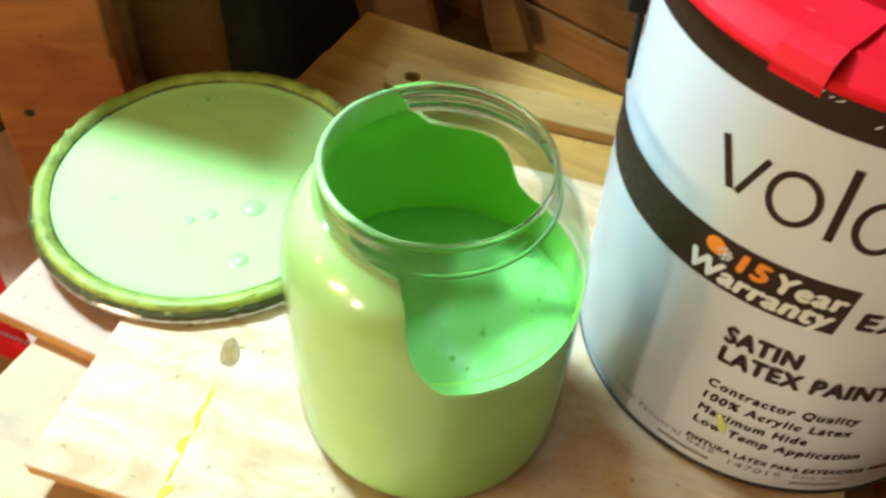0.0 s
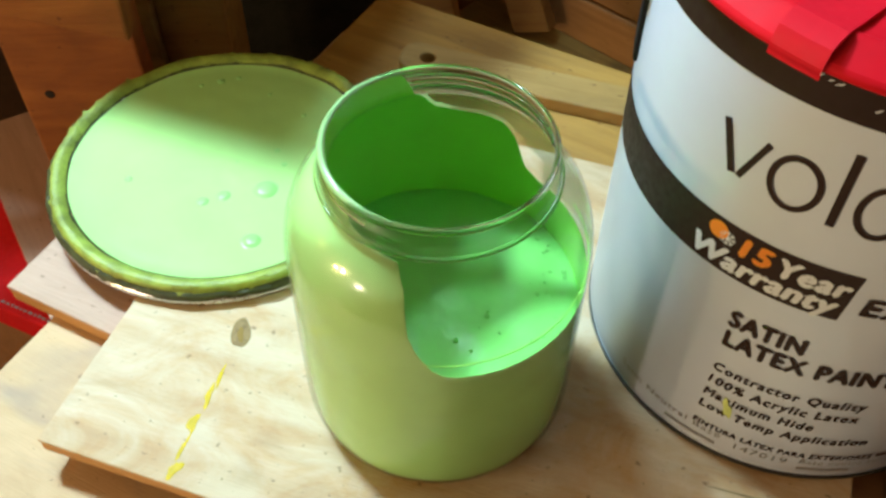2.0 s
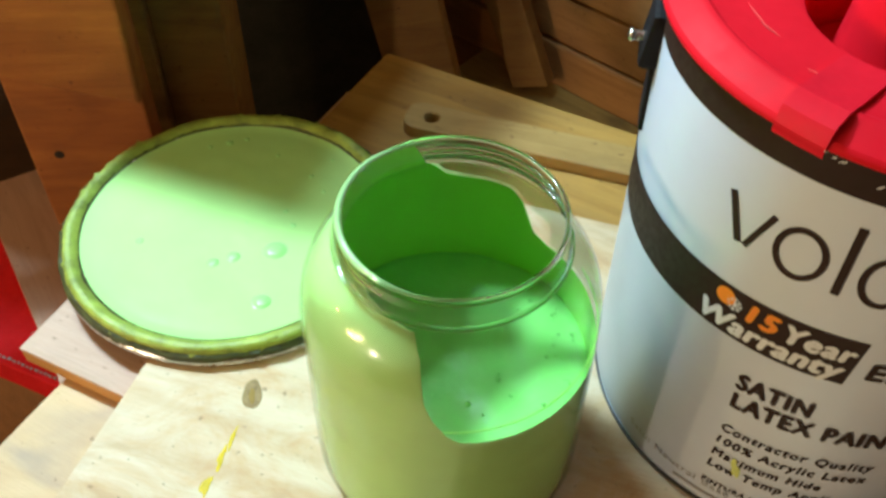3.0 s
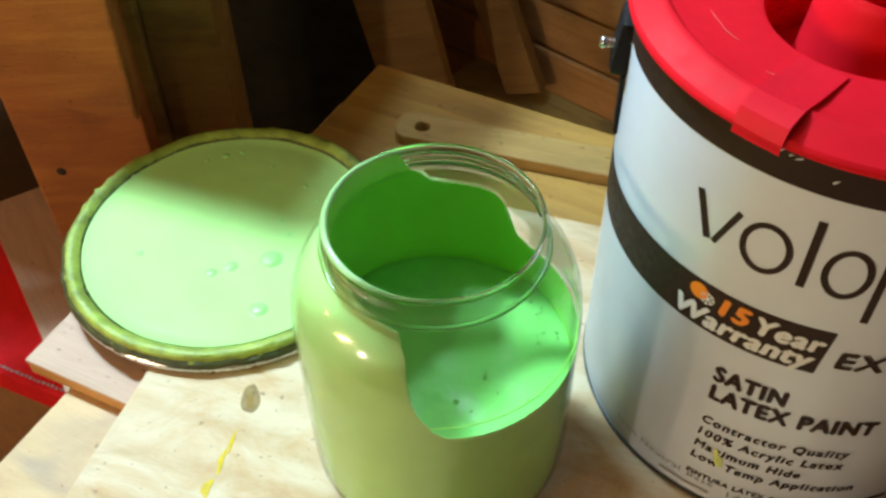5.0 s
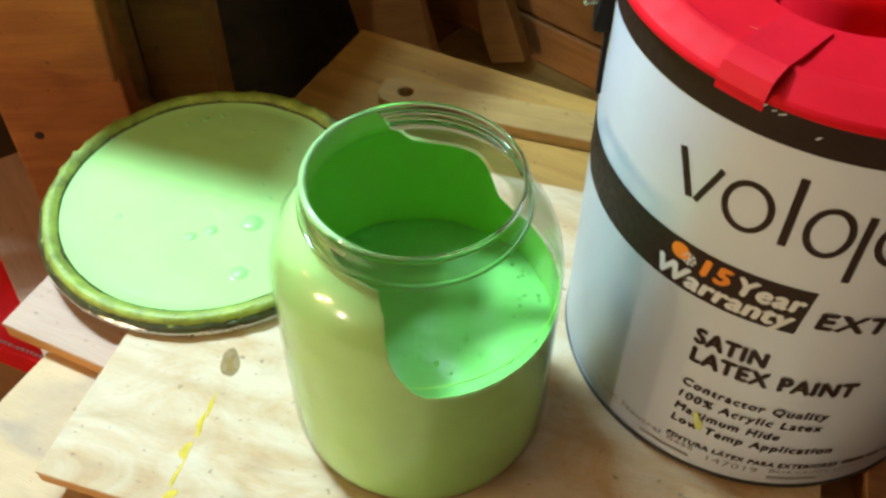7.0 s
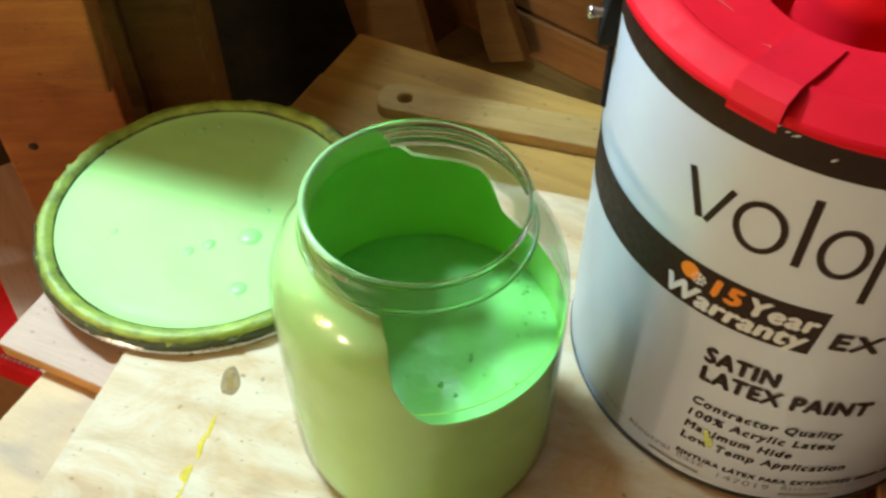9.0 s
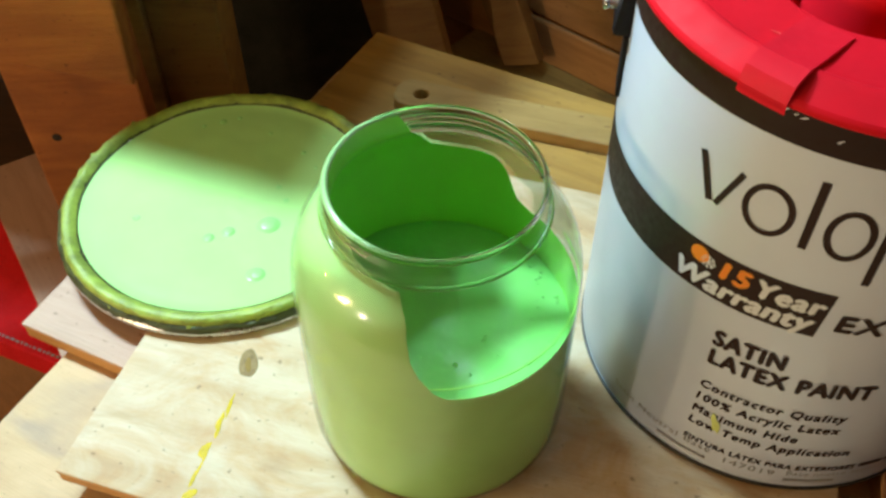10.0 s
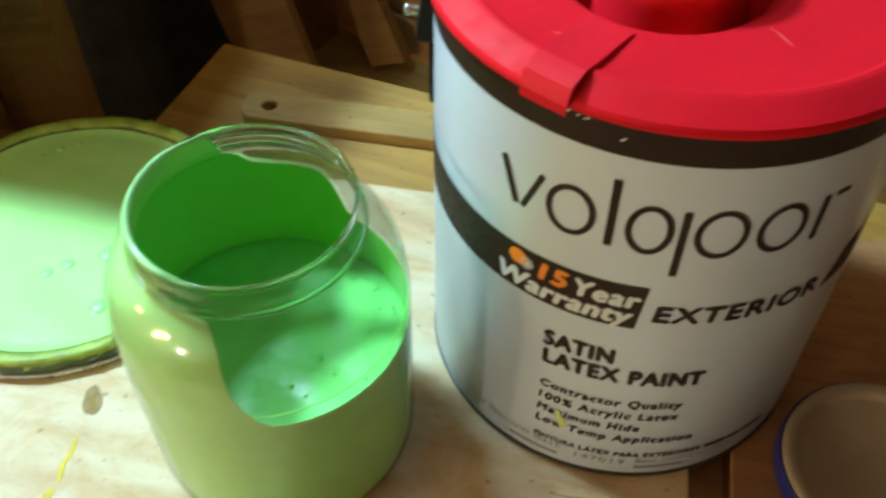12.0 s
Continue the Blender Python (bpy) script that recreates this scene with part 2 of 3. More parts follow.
def board(name, m, size, face, edge, label, bevel=0.0006):
    """A flat board with its top front left corner at the pose's origin: plies below a face veneer."""
    w, d, h = size
    ob = thing(name, m, label, "board")
    bm = bmesh.new()
    box(bm, 0, w, 0, d, -h * 0.22, 0, bevel)
    part("face_veneer", bm, face, ob)
    bm = bmesh.new()
    box(bm, 0.0004, w - 0.0004, 0.0005, d - 0.0004, -h, -h * 0.22 - 0.00002, bevel * 0.6)
    part("core", bm, edge, ob, "darker sawn edge")
    return ob


# ---- the room round the bench ----
def slab(name, x0, x1, y0, y1, z0, z1, mat, label):
    bm = bmesh.new()
    box(bm, x0, x1, y0, y1, z0, z1)
    return tagged(part(name, bm, mat), label, "room", kind="structure")


slab("floor", -1.6, 1.6, -1.4, 1.5, -0.95, -0.9, ROOM, "dark wooden workshop floor below the bench")
slab("ceiling", -1.6, 1.6, -1.4, 1.5, 1.5, 1.55, ROOM, "brown boarded workshop ceiling")
slab("wall_west", -1.65, -1.6, -1.4, 1.5, -0.95, 1.55, ROOM, "brown boarded workshop wall")
slab("wall_east", 1.6, 1.65, -1.4, 1.5, -0.95, 1.55, ROOM, "brown boarded workshop wall")
slab("wall_south", -1.65, 1.65, -1.45, -1.4, -0.95, 1.55, ROOM, "brown boarded workshop wall")
slab("wall_north", -1.65, 1.65, 1.5, 1.55, -0.95, 1.55, ROOM, "brown boarded workshop wall")

# ---- boards ----
A1 = math.degrees(math.atan2(-0.299, 0.954))
TOP = pose(-0.1545, 0.182, 0.0, 0, 0, A1)
ply = board("plywood_board", TOP, (0.311, 0.230, 0.0085), PLY, PLY_EDGE, "pale plywood board with a knot and yellow paint drips")
board("plywood_board", pose(-0.1972, 0.2659, -0.0087, 0, 0, -25), (0.30, 0.16, 0.0100), PINK, PLY_EDGE, "pinkish plywood offcut under the paint lid")
board("base_board", pose(-0.2666, 0.0771, -0.0189, 0, 0, -27), (0.80, 0.452, 0.0180), BASE, PLY_EDGE, "broad speckled tan board beneath the others")
board("side_board", pose(0.1600, 0.073, 0.0, 0, 0, A1) @ pose(-0.004, 0.01, 0.0), (0.30, 0.24, 0.0186), RED_WOOD, PLY_EDGE, "reddish brown board beside the paint can")

# knot, drips and pencil-like smudges on the top board
def blob(points, thick, z=0.0):
    """A low mound over an outline."""
    bm = bmesh.new()
    n = len(points)
    cx, cy = sum(p[0] for p in points) / n, sum(p[1] for p in points) / n
    rings = []
    for k, h in ((1.0, -0.00002), (0.9, thick * 0.75), (0.5, thick)):
        rings.append([bm.verts.new((cx + (x - cx) * k, cy + (y - cy) * k, z + h)) for x, y in points])
    for p, q in zip(rings, rings[1:]):
        for a in range(n):
            c = (a + 1) % n
            bm.faces.new((p[a], p[c], q[c], q[a]))
    bm.faces.new(rings[-1])
    return bm


def oval(cx, cy, a, b, turn, n=28, rough=0.12, seed=0):
    rnd = random.Random(seed)
    ph = [rnd.uniform(0, 6.28) for _ in range(3)]
    out = []
    for i in range(n):
        t = 2 * math.pi * i / n
        k = 1 + rough * (math.sin(2 * t + ph[0]) + 0.6 * math.sin(3 * t + ph[1]) + 0.4 * math.sin(5 * t + ph[2]))
        x, y = a * k * math.cos(t), b * k * math.sin(t)
        out.append((cx + x * math.cos(turn) - y * math.sin(turn), cy + x * math.sin(turn) + y * math.cos(turn)))
    return out


INV = TOP.inverted()


def on_board(x, y):
    v = INV @ Vector((x, y, 0))
    return v.x, v.y


kx, ky = on_board(-0.0815, 0.2366)
part("knot", blob(oval(kx, ky, 0.0040, 0.0086, 0.42, rough=0.09, seed=3), 0.00025), KNOT, ply, "dark oval knot")
part("knot_heart", blob(oval(kx + 0.0004, ky - 0.001, 0.0016, 0.0042, 0.4, seed=5), 0.0004), DARK_WOOD, ply, "darker knot heart")
for i, (x, y, a, b) in enumerate(((-0.0865, 0.2140, 0.0012, 0.0058), (-0.0895, 0.2045, 0.0017, 0.0062), (-0.0935, 0.1915, 0.0021, 0.0056), (-0.0955, 0.1800, 0.0010, 0.0072), (-0.0968, 0.1705, 0.0032, 0.0036))):
    px, py = on_board(x, y)
    part("paint_drip", blob(oval(px, py, a * 0.75, b, 0.06, rough=0.3, seed=11 + i), 0.00018), YELLOW, ply, "wet yellow paint drip")
rnd = random.Random(8)
for i in range(15):
    part("speck", blob(oval(rnd.uniform(0.01, 0.3), rnd.uniform(0.005, 0.2), rnd.uniform(0.0003, 0.0008), rnd.uniform(0.0003, 0.0007), rnd.uniform(0, 3), n=8, seed=i), 0.0002), KNOT, ply)
for x, y in ((0.1275, 0.1655), (0.1240, 0.1588)):
    px, py = on_board(x, y)
    part("smudge", blob(oval(px, py, 0.0135, 0.0006, 0.05, rough=0.25, seed=40), 0.0002), KNOT, ply, "dark brown scuff mark")

# ---- planks behind ----
plank = thing("pine_plank", pose(-0.0830, 0.4195, -0.0087, 0, 0, -27.2), "honey-coloured pine plank lying behind the jar", "plank")
bm = bmesh.new()
box(bm, 0, 0.46, 0, 0.100, -0.0100, 0.0, 0.0015)
part("plank_body", bm, PINE, plank)
rnd = random.Random(4)
for i in range(12):
    part("nail_mark", blob(oval(rnd.uniform(0.03, 0.24), rnd.uniform(0.055, 0.095), 0.0012, 0.0007, rnd.uniform(0, 3), n=10, seed=70 + i), 0.0002), KNOT, plank)


def stick_mesh(length, width, thick, hole_x, hole_r, cr=0.0085):
    """A flat stick with a rounded end and a real hole through it."""
    bm = bmesh.new()
    outline = [(length, 0.0), (length, width)]
    outline += [(cr - cr * math.sin(radians(a)), width - cr + cr * math.cos(radians(a))) for a in range(0, 91, 15)]
    outline += [(cr - cr * math.cos(radians(a)), cr - cr * math.sin(radians(a))) for a in range(0, 91, 15)]
    hole = [(hole_x + hole_r * math.cos(radians(a)), width / 2 + hole_r * math.sin(radians(a))) for a in range(0, 360, 15)]
    loops = []
    for pts in (outline, hole):
        vs = [bm.verts.new((x, y, thick)) for x, y in pts]
        loops += [bm.edges.new((a, b)) for a, b in zip(vs, vs[1:] + vs[:1])]
    top = bmesh.ops.triangle_fill(bm, edges=loops, use_beauty=True)
    faces = [f for f in top["geom"] if isinstance(f, bmesh.types.BMFace)]
    low = bmesh.ops.extrude_face_region(bm, geom=faces)
    for v in low["geom"]:
        if isinstance(v, bmesh.types.BMVert):
            v.co.z = 0.0
    bmesh.ops.recalc_face_normals(bm, faces=bm.faces)
    sharp = [e for e in bm.edges if len(e.link_faces) == 2 and e.calc_face_angle() > 1.0 and e.verts[0].co.z > thick * 0.9 and e.verts[1].co.z > thick * 0.9]
    bmesh.ops.bevel(bm, geom=sharp, offset=0.0012, segments=3, affect="EDGES", profile=0.5)
    return bm


stick = part("stir_stick", stick_mesh(0.30, 0.024, 0.0080, 0.016, 0.0045), STICK)
stick.matrix_world = pose(-0.0256, 0.4262, -0.0085, 0, 0, -17.3)
tagged(stick, "pale wooden stick with a rounded end and drilled hole", "stick")

# ---- timber behind to the left ----
def wrap_flat(bm, x, y, z):
    """Stands a flat mound up against a face that looks towards -y."""
    bmesh.ops.transform(bm, matrix=pose(x, y, z, 90, 0, 0), verts=bm.verts)
    return bm



post = thing("timber_post", pose(-0.178, 0.442, -0.9, 0, 0, 4), "orange-brown timber post with a rough block nailed on", "post")
bm = bmesh.new()
box(bm, -0.078, 0.0, 0.0, 0.022, 0, 1.070, 0.002)
part("upright", bm, POST, post)
bm = bmesh.new()
box(bm, -0.20, 0.006, -0.022, -0.0004, 0.918, 1.0035, 0.002)
for v in bm.verts:
    if v.co.z < 0.95:
        v.co.z -= 0.27 * (v.co.x - 0.006) + 0.003
    if v.co.y < -0.01:
        v.co.y += 0.09 * (v.co.z - 0.912)
    v.co += Vector((0.002, 0.0015, 0.002)) * (noise.noise(v.co * 60) + noise.noise(v.co * 23))
part("block", bm, BLOCK, post, "rough-sawn cross block")
for x, z, w in ((-0.004, 0.952, 0.007), (0.001, 0.931, 0.005), (-0.030, 0.944, 0.010), (-0.050, 0.966, 0.012), (-0.006, 0.975, 0.006)):
    part("splinter", wrap_flat(blob(oval(0, 0, w, 0.0007, -0.12, n=14, rough=0.3, seed=int(z * 1000)), 0.0009), x, -0.0216 + 0.09 * (z - 0.912), z), BLOCK, post, "lifted wood splinter")
for x, z in ((-0.0600, 0.8606),):
    # a near-black disc paints the hole's shade, no hole is cut
    bm = lathe([(0.0, -0.0005), (0.0028, -0.0005), (0.0030, 0.0), (0.0, 0.0004)], 16)
    bmesh.ops.transform(bm, matrix=pose(x, -0.0003, z, 90, 0, 0), verts=bm.verts)
    part("nail_hole", bm, SHADOW_HOLE, post, "dark nail hole")
# unseen board, placed so that its edge shades the lid and boards
up = thing("shade_board", pose(-0.1283, 0.3935, 0.1703, 0, 0, -20.3), "unseen brown board added to shade the back of the bench", "shelf")
bm = bmesh.new()
box(bm, -0.50, 0.022, 0.0, 0.40, 0.0, 0.018, 0.002)
part("shelf_board", bm, WALL_WOOD, up)
post2 = thing("timber_post", pose(-0.140, 0.50, -0.9), "dark timber post standing further back in shade", "post")
bm = bmesh.new()
box(bm, -0.046, 0.0, 0.006, 0.05, 0, 1.0698, 0.002)
part("upright", bm, DARK_WOOD, post2)
bm = bmesh.new()
box(bm, -0.120, -0.0464, 0.0, 0.05, 0, 1.0698, 0.002)
part("doubled_upright", bm, DARK_WOOD, post2)

# black box added to stand in for the dark gap behind the boards
gap_box = thing("dark_gap_box", pose(-0.08, 0.70, -0.9), "black box filling the dark gap behind the boards", "bin")
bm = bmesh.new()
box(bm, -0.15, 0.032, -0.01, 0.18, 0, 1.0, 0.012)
part("gap_box_body", bm, GAP_BLACK, gap_box)
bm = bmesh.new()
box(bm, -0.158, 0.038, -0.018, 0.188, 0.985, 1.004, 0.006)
part("gap_box_rim", bm, GAP_BLACK, gap_box)

# horizontal boards and leaning studs behind the planks
back = tagged(new("wall_boards"), "brown horizontal board wall behind the bench", "wall", kind="structure")
back.matrix_world = pose(0.073, 0.700, 0.0, 0, 0, -41)
for i in range(24):
    bm = bmesh.new()
    z = -0.899 + i * 0.046
    box(bm, -0.135, 0.60, 0.0015 * (i % 2), 0.02, z, z + 0.0435, 0.003)
    part("wall_plank", bm, WALL_WOOD, back)
shelf = thing("lower_shelf", pose(0.073, 0.700, -0.158, 0, 0, -41), "grey-brown ledge board along the foot of the board wall", "shelf")
bm = bmesh.new()
box(bm, -0.048, 0.22, -0.115, -0.0005, -0.02, 0.0, 0.002)
part("shelf_board", bm, DARK_WOOD, shelf)
bm = bmesh.new()
box(bm, -0.045, 0.215, -0.020, -0.0005, -0.742, -0.0202, 0.002)
part("shelf_back", bm, DARK_WOOD, shelf)
for name, m, w, deep, label in (("wood_stud", pose(-0.010, 0.625, -0.158, 0, -13, -10), 0.029, 0.016, "yellowish brown wooden stud standing behind the plank"), ("wood_stud", pose(0.076, 0.660, -0.158, 0, -23, -30), 0.018, 0.014, "brown wooden stud leaning against the board wall")):
    st = thing(name, m, label, "stud", "studs behind the bench")
    bm = bmesh.new()
    box(bm, -w, w, 0, deep, 0.0005 + w * 0.425, 0.30, 0.002)
    part("upright", bm, STUD, st)

# bench under the boards
bench = thing("workbench", pose(-0.265, 0.075, -0.0371, 0, 0, -27), "rough wooden workbench carrying the stacked boards", "workbench")
bm = bmesh.new()
box(bm, 0.10, 0.78, 0.02, 0.42, -0.04, 0.0, 0.003)
part("bench_top", bm, DARK_WOOD, bench)
for x in (0.14, 0.74):
    for y in (0.06, 0.38):
        bm = bmesh.new()
        box(bm, x - 0.03, x + 0.03, y - 0.03, y + 0.03, -0.8629, -0.0402, 0.003)
        part("bench_leg", bm, DARK_WOOD, bench)
low = thing("low_cabinet", pose(-0.36, 0.40, -0.9, 0, 0, -23), "dark brown wooden cabinet standing low beside the bench", "cabinet")
bm = bmesh.new()
box(bm, -0.25, 0.16, -0.24, 0.14, 0.02, 0.56, 0.003)
part("cabinet_body", bm, CABINET, low)
bm = bmesh.new()
box(bm, -0.26, 0.17, -0.25, 0.14, 0.5605, 0.579, 0.003)
part("cabinet_top", bm, CABINET, low)
bm = bmesh.new()
box(bm, -0.23, 0.14, -0.22, 0.12, 0.0, 0.0195, 0.003)
part("cabinet_plinth", bm, DARK_WOOD, low)

# added box that hides the lit floor and keeps this gap dark
chest = thing("dark_filler", pose(-0.65, 0.62, -0.9), "dark brown wooden box added to darken the gap behind the post", "chest")
bm = bmesh.new()
box(bm, -0.38, 0.38, 0.0, 0.55, 0.03, 0.55, 0.004)
part("filler_body", bm, CABINET, chest)
bm = bmesh.new()
box(bm, -0.39, 0.39, -0.01, 0.56, 0.5505, 0.575, 0.004)
part("filler_lid", bm, CABINET, chest)
bm = bmesh.new()
box(bm, -0.36, 0.36, 0.02, 0.53, 0.0, 0.0295, 0.003)
part("plinth", bm, CABINET, chest)

# low things at the left edge
board("pale_panel", pose(-0.198, 0.280, -0.10, 0, 0, 122.7) @ pose(0.0, -0.045, 0.0), (0.225, 0.045, 0.0495), TAN, PLY_EDGE, "pale tan strip of panel lying lower behind the boards")
rb = thing("red_box", pose(-0.288, 0.360, -0.27, 0, 0, -23), "red-topped cardboard box with white lettering below the boards", "box")
bm = bmesh.new()
box(bm, -0.16, 0.16, 0.0, 0.13, 0.098, 0.12, 0.002)
part("box_lid", bm, RED_CARD, rb, "red card lid")
bm = bmesh.new()
box(bm, -0.158, 0.158, 0.002, 0.128, -0.05, 0.0978, 0.002)
part("box_body", bm, KRAFT, rb, "brown card sides")
rnd = random.Random(6)
x = -0.03
while x < 0.06:
    w = rnd.uniform(0.0012, 0.003)
    bm = bmesh.new()
    box(bm, x, x + w, 0.004, 0.004 + rnd.uniform(0.001, 0.0022), 0.1199, 0.1203)
    part("print_bar", bm, GREY_PRINT, rb)
    x += w + 0.0015

# ---- paint lid ----
LID = pose(-0.1055, 0.3365, 0.0)
lid = thing("upturned_lid", LID, "upturned metal paint can lid holding wet green paint", "lid")
def rag(r, z, a):
    p = Vector((r * math.cos(a), r * math.sin(a), z))
    k = noise.noise(p * 45) * 0.0007 + noise.noise(p * 190) * 0.00022 + max(0.0, noise.noise(p * 420) - 0.25) * 0.0022
    return r + k, z + k * 0.9
smooth(part("metal_rim", lathe(spline([(0.0800, 0.0002), (0.0845, 0.0003), (0.0866, 0.0018), (0.0868, 0.0040), (0.0852, 0.0058), (0.0835, 0.0060)], 4), 160), STEEL, lid, "shiny bare metal edge"))
# two narrow dark-coloured rings, inside and outside the crust
smooth(part("inner_groove", lathe([(0.0752, 0.0070), (0.0758, 0.0072), (0.0764, 0.0075), (0.0768, 0.0080)], 160, wobble=rag), DARK_RING, lid, "dark ring in the gap between puddle and crust"), 180)
smooth(part("outer_ring", lathe(spline([(0.0868, 0.0042), (0.0862, 0.0058), (0.0852, 0.0068), (0.0842, 0.0074)], 3), 200, wobble=rag), DARK_RING, lid, "dark ring above the metal edge"), 180)
smooth(part("paint_crust", lathe(spline([(0.0846, 0.0058), (0.0840, 0.0086), (0.0826, 0.0100), (0.0804, 0.0102), (0.0785, 0.0094), (0.0773, 0.0084), (0.0766, 0.0078)], 4), 220, wobble=rag), CRUST, lid, "dried olive-green paint crust"), 180)
def swell(r, z, a):
    p = Vector((r * math.cos(a), r * math.sin(a), 0))
    return r, z + 0.00045 * noise.noise(p * 45) + 0.0002 * noise.noise(p * 140)
smooth(part("wet_paint", lathe([(0, 0.0068)] + [(0.0757 * i / 26, 0.0068 + (0.0006 if i > 25 else 0)) for i in range(1, 27)], 128, wobble=swell), LID_PAINT, lid), 180)
bub = None
for x, y, r in ((-0.0820, 0.3170, 0.0046), (-0.1015, 0.3125, 0.0027), (-0.1110, 0.3080, 0.0025), (-0.0832, 0.2840, 0.0034), (-0.150, 0.322, 0.0016), (-0.10, 0.352, 0.0007), (-0.07, 0.372, 0.0010), (-0.062, 0.36, 0.0008), (-0.09, 0.388, 0.0011), (-0.118, 0.398, 0.0016), (-0.109, 0.401, 0.0011), (-0.128, 0.394, 0.0009), (-0.08, 0.345, 0.0010), (-0.075, 0.335, 0.0010), (-0.099, 0.336, 0.0009), (-0.06, 0.385, 0.0009)):
    if bub is None:
        bub = smooth(part("paint_bubble", lathe(spline([(1.5, -0.15), (1.15, 0.0), (0.95, 0.22), (0.6, 0.5), (0.0, 0.62)], 4), 20), BUBBLE, lid), 180)
        b = bub
    else:
        b = new("paint_bubble", bub.data)
        b.parent = lid
    b.matrix_local = Matrix.Translation((x + 0.1055, y - 0.3365, 0.0068)) @ Matrix.Diagonal((r * 1.1, r * 1.1, r * 0.5, 1))

# ---- jar ----
JAR = pose(0.0050, 0.2168, 0.0004)
jar = thing("glass_jar", JAR, "open clear glass jar coated and part filled with green paint", "jar")
WALLP = [(0.0, 0.0030), (0.030, 0.0022), (0.0415, 0.0002), (0.0470, 0.0004), (0.0508, 0.0035), (0.0530, 0.0090), (0.0536, 0.0180), (0.0536, 0.0500), (0.0536, 0.0860), (0.0532, 0.0950), (0.0518, 0.1035), (0.0488, 0.1115), (0.0448, 0.1172), (0.0412, 0.1206), (0.0394, 0.1225)]
smooth(part("glass_wall", lathe(spline(WALLP, 5), 128), GLASS, jar), 180)
NECK = [(0.0394, 0.1226), (0.0392, 0.1236), (0.0389, 0.1246), (0.0386, 0.1254), (0.0386, 0.1268), (0.0390, 0.1285), (0.0384, 0.1300), (0.0378, 0.1312), (0.0376, 0.1320)]
smooth(part("glass_neck", lathe(spline(NECK, 4), 128), RIM_GLASS, jar, "clear threaded glass neck"), 180)
LIP = [(0.0374, 0.1316), (0.0380, 0.1322), (0.0384, 0.1333), (0.0381, 0.1344), (0.0373, 0.1350), (0.0366, 0.1346), (0.0363, 0.1335), (0.0365, 0.1323), (0.0369, 0.1317), (0.0374, 0.1316)]
smooth(part("glass_lip", lathe(spline(LIP, 3), 128), NECK_GLASS, jar, "thick clear glass lip"), 180)
bead = [(0.0396 + 0.0008 * math.cos(radians(a)), 0.1236 + 0.0008 * math.sin(radians(a))) for a in range(0, 361, 30)]
smooth(part("glass_bead", lathe(bead, 128), NECK_GLASS, jar), 180)
for z0, a0, a1 in ((0.1300, 20, 235), (0.1274, 10, 150)):
    def climb(r, z, a, z0=z0):
        return r, z - 0.0016 * (a - 2.0) / 3.6
    thread = [(0.0374 + 0.0009 * math.cos(radians(a)), z0 + 0.0006 * math.sin(radians(a))) for a in range(0, 361, 30)]
    smooth(part("glass_thread", lathe(thread, 96, a0, a1, wobble=climb), NECK_GLASS, jar), 180)
lip_film = [(0.0362, 0.1330), (0.0361, 0.1344), (0.0366, 0.1352), (0.0374, 0.1354), (0.0381, 0.1349), (0.0386, 0.1340)]
def fray(r, z, a):
    k = min(1.0, max(0.0, (a - radians(88)) / 0.9)) * min(1.0, max(0.0, (radians(292) - a) / 1.3))
    return 0.0362 + (r - 0.0362) * k, 0.1332 + (z - 0.1332) * k
smooth(part("lip_film", lathe(spline(lip_film, 3), 120, 88, 292, wobble=fray), LIP_PAINT, jar, "pale green paint smeared over the lip"), 180)

LEVEL = 0.060
COAT = [(-180, 0.1344), (-165, 0.1340), (-150, 0.1310), (-135, 0.1235), (-118, 0.1216), (-106, 0.1205), (-102, 0.1150), (-100.5, 0.1080), (-99, 0.1000), (-96, 0.0930), (-91, 0.0850), (-86, 0.0812), (-70, 0.0800), (-40, 0.0795), (0, 0.0790), (30, 0.0795), (46, 0.0800), (53, 0.0830), (56, 0.0900), (59, 0.0970), (64, 0.1020), (72, 0.1030), (85, 0.1035), (93, 0.1055), (98, 0.1120), (103, 0.1190), (107, 0.1270), (112, 0.1332), (140, 0.1344), (180, 0.1344)]


def coat_height(a):
    for (a0, h0), (a1, h1) in zip(COAT, COAT[1:]):
        if a0 <= a <= a1:
            t = (a - a0) / (a1 - a0)
            return h0 + (h1 - h0) * t + 0.0003 * noise.noise(Vector((a * 0.35, 0, 0)))
    return 0.0335


INNER = [(0.0, 0.0040), (0.0415, 0.0014), (0.0468, 0.0013), (0.0503, 0.0041), (0.0526, 0.0094), (0.0533, 0.0300), (0.0533, 0.0860), (0.0529, 0.0949), (0.0515, 0.1033), (0.0485, 0.1112), (0.0445, 0.1169), (0.0409, 0.1202), (0.0384, 0.1222), (0.0372, 0.1236), (0.0364, 0.1270), (0.0363, 0.1330), (0.0363, 0.1345)]


def inner_radius(z):
    for (r0, z0), (r1, z1) in zip(INNER[5:], INNER[6:]):
        if z0 <= z <= z1:
            return r0 + (r1 - r0) * (z - z0) / (z1 - z0)
    return INNER[-1][0]


bm = bmesh.new()
N, M = 240, 26
rows_out, rows_in = [], []
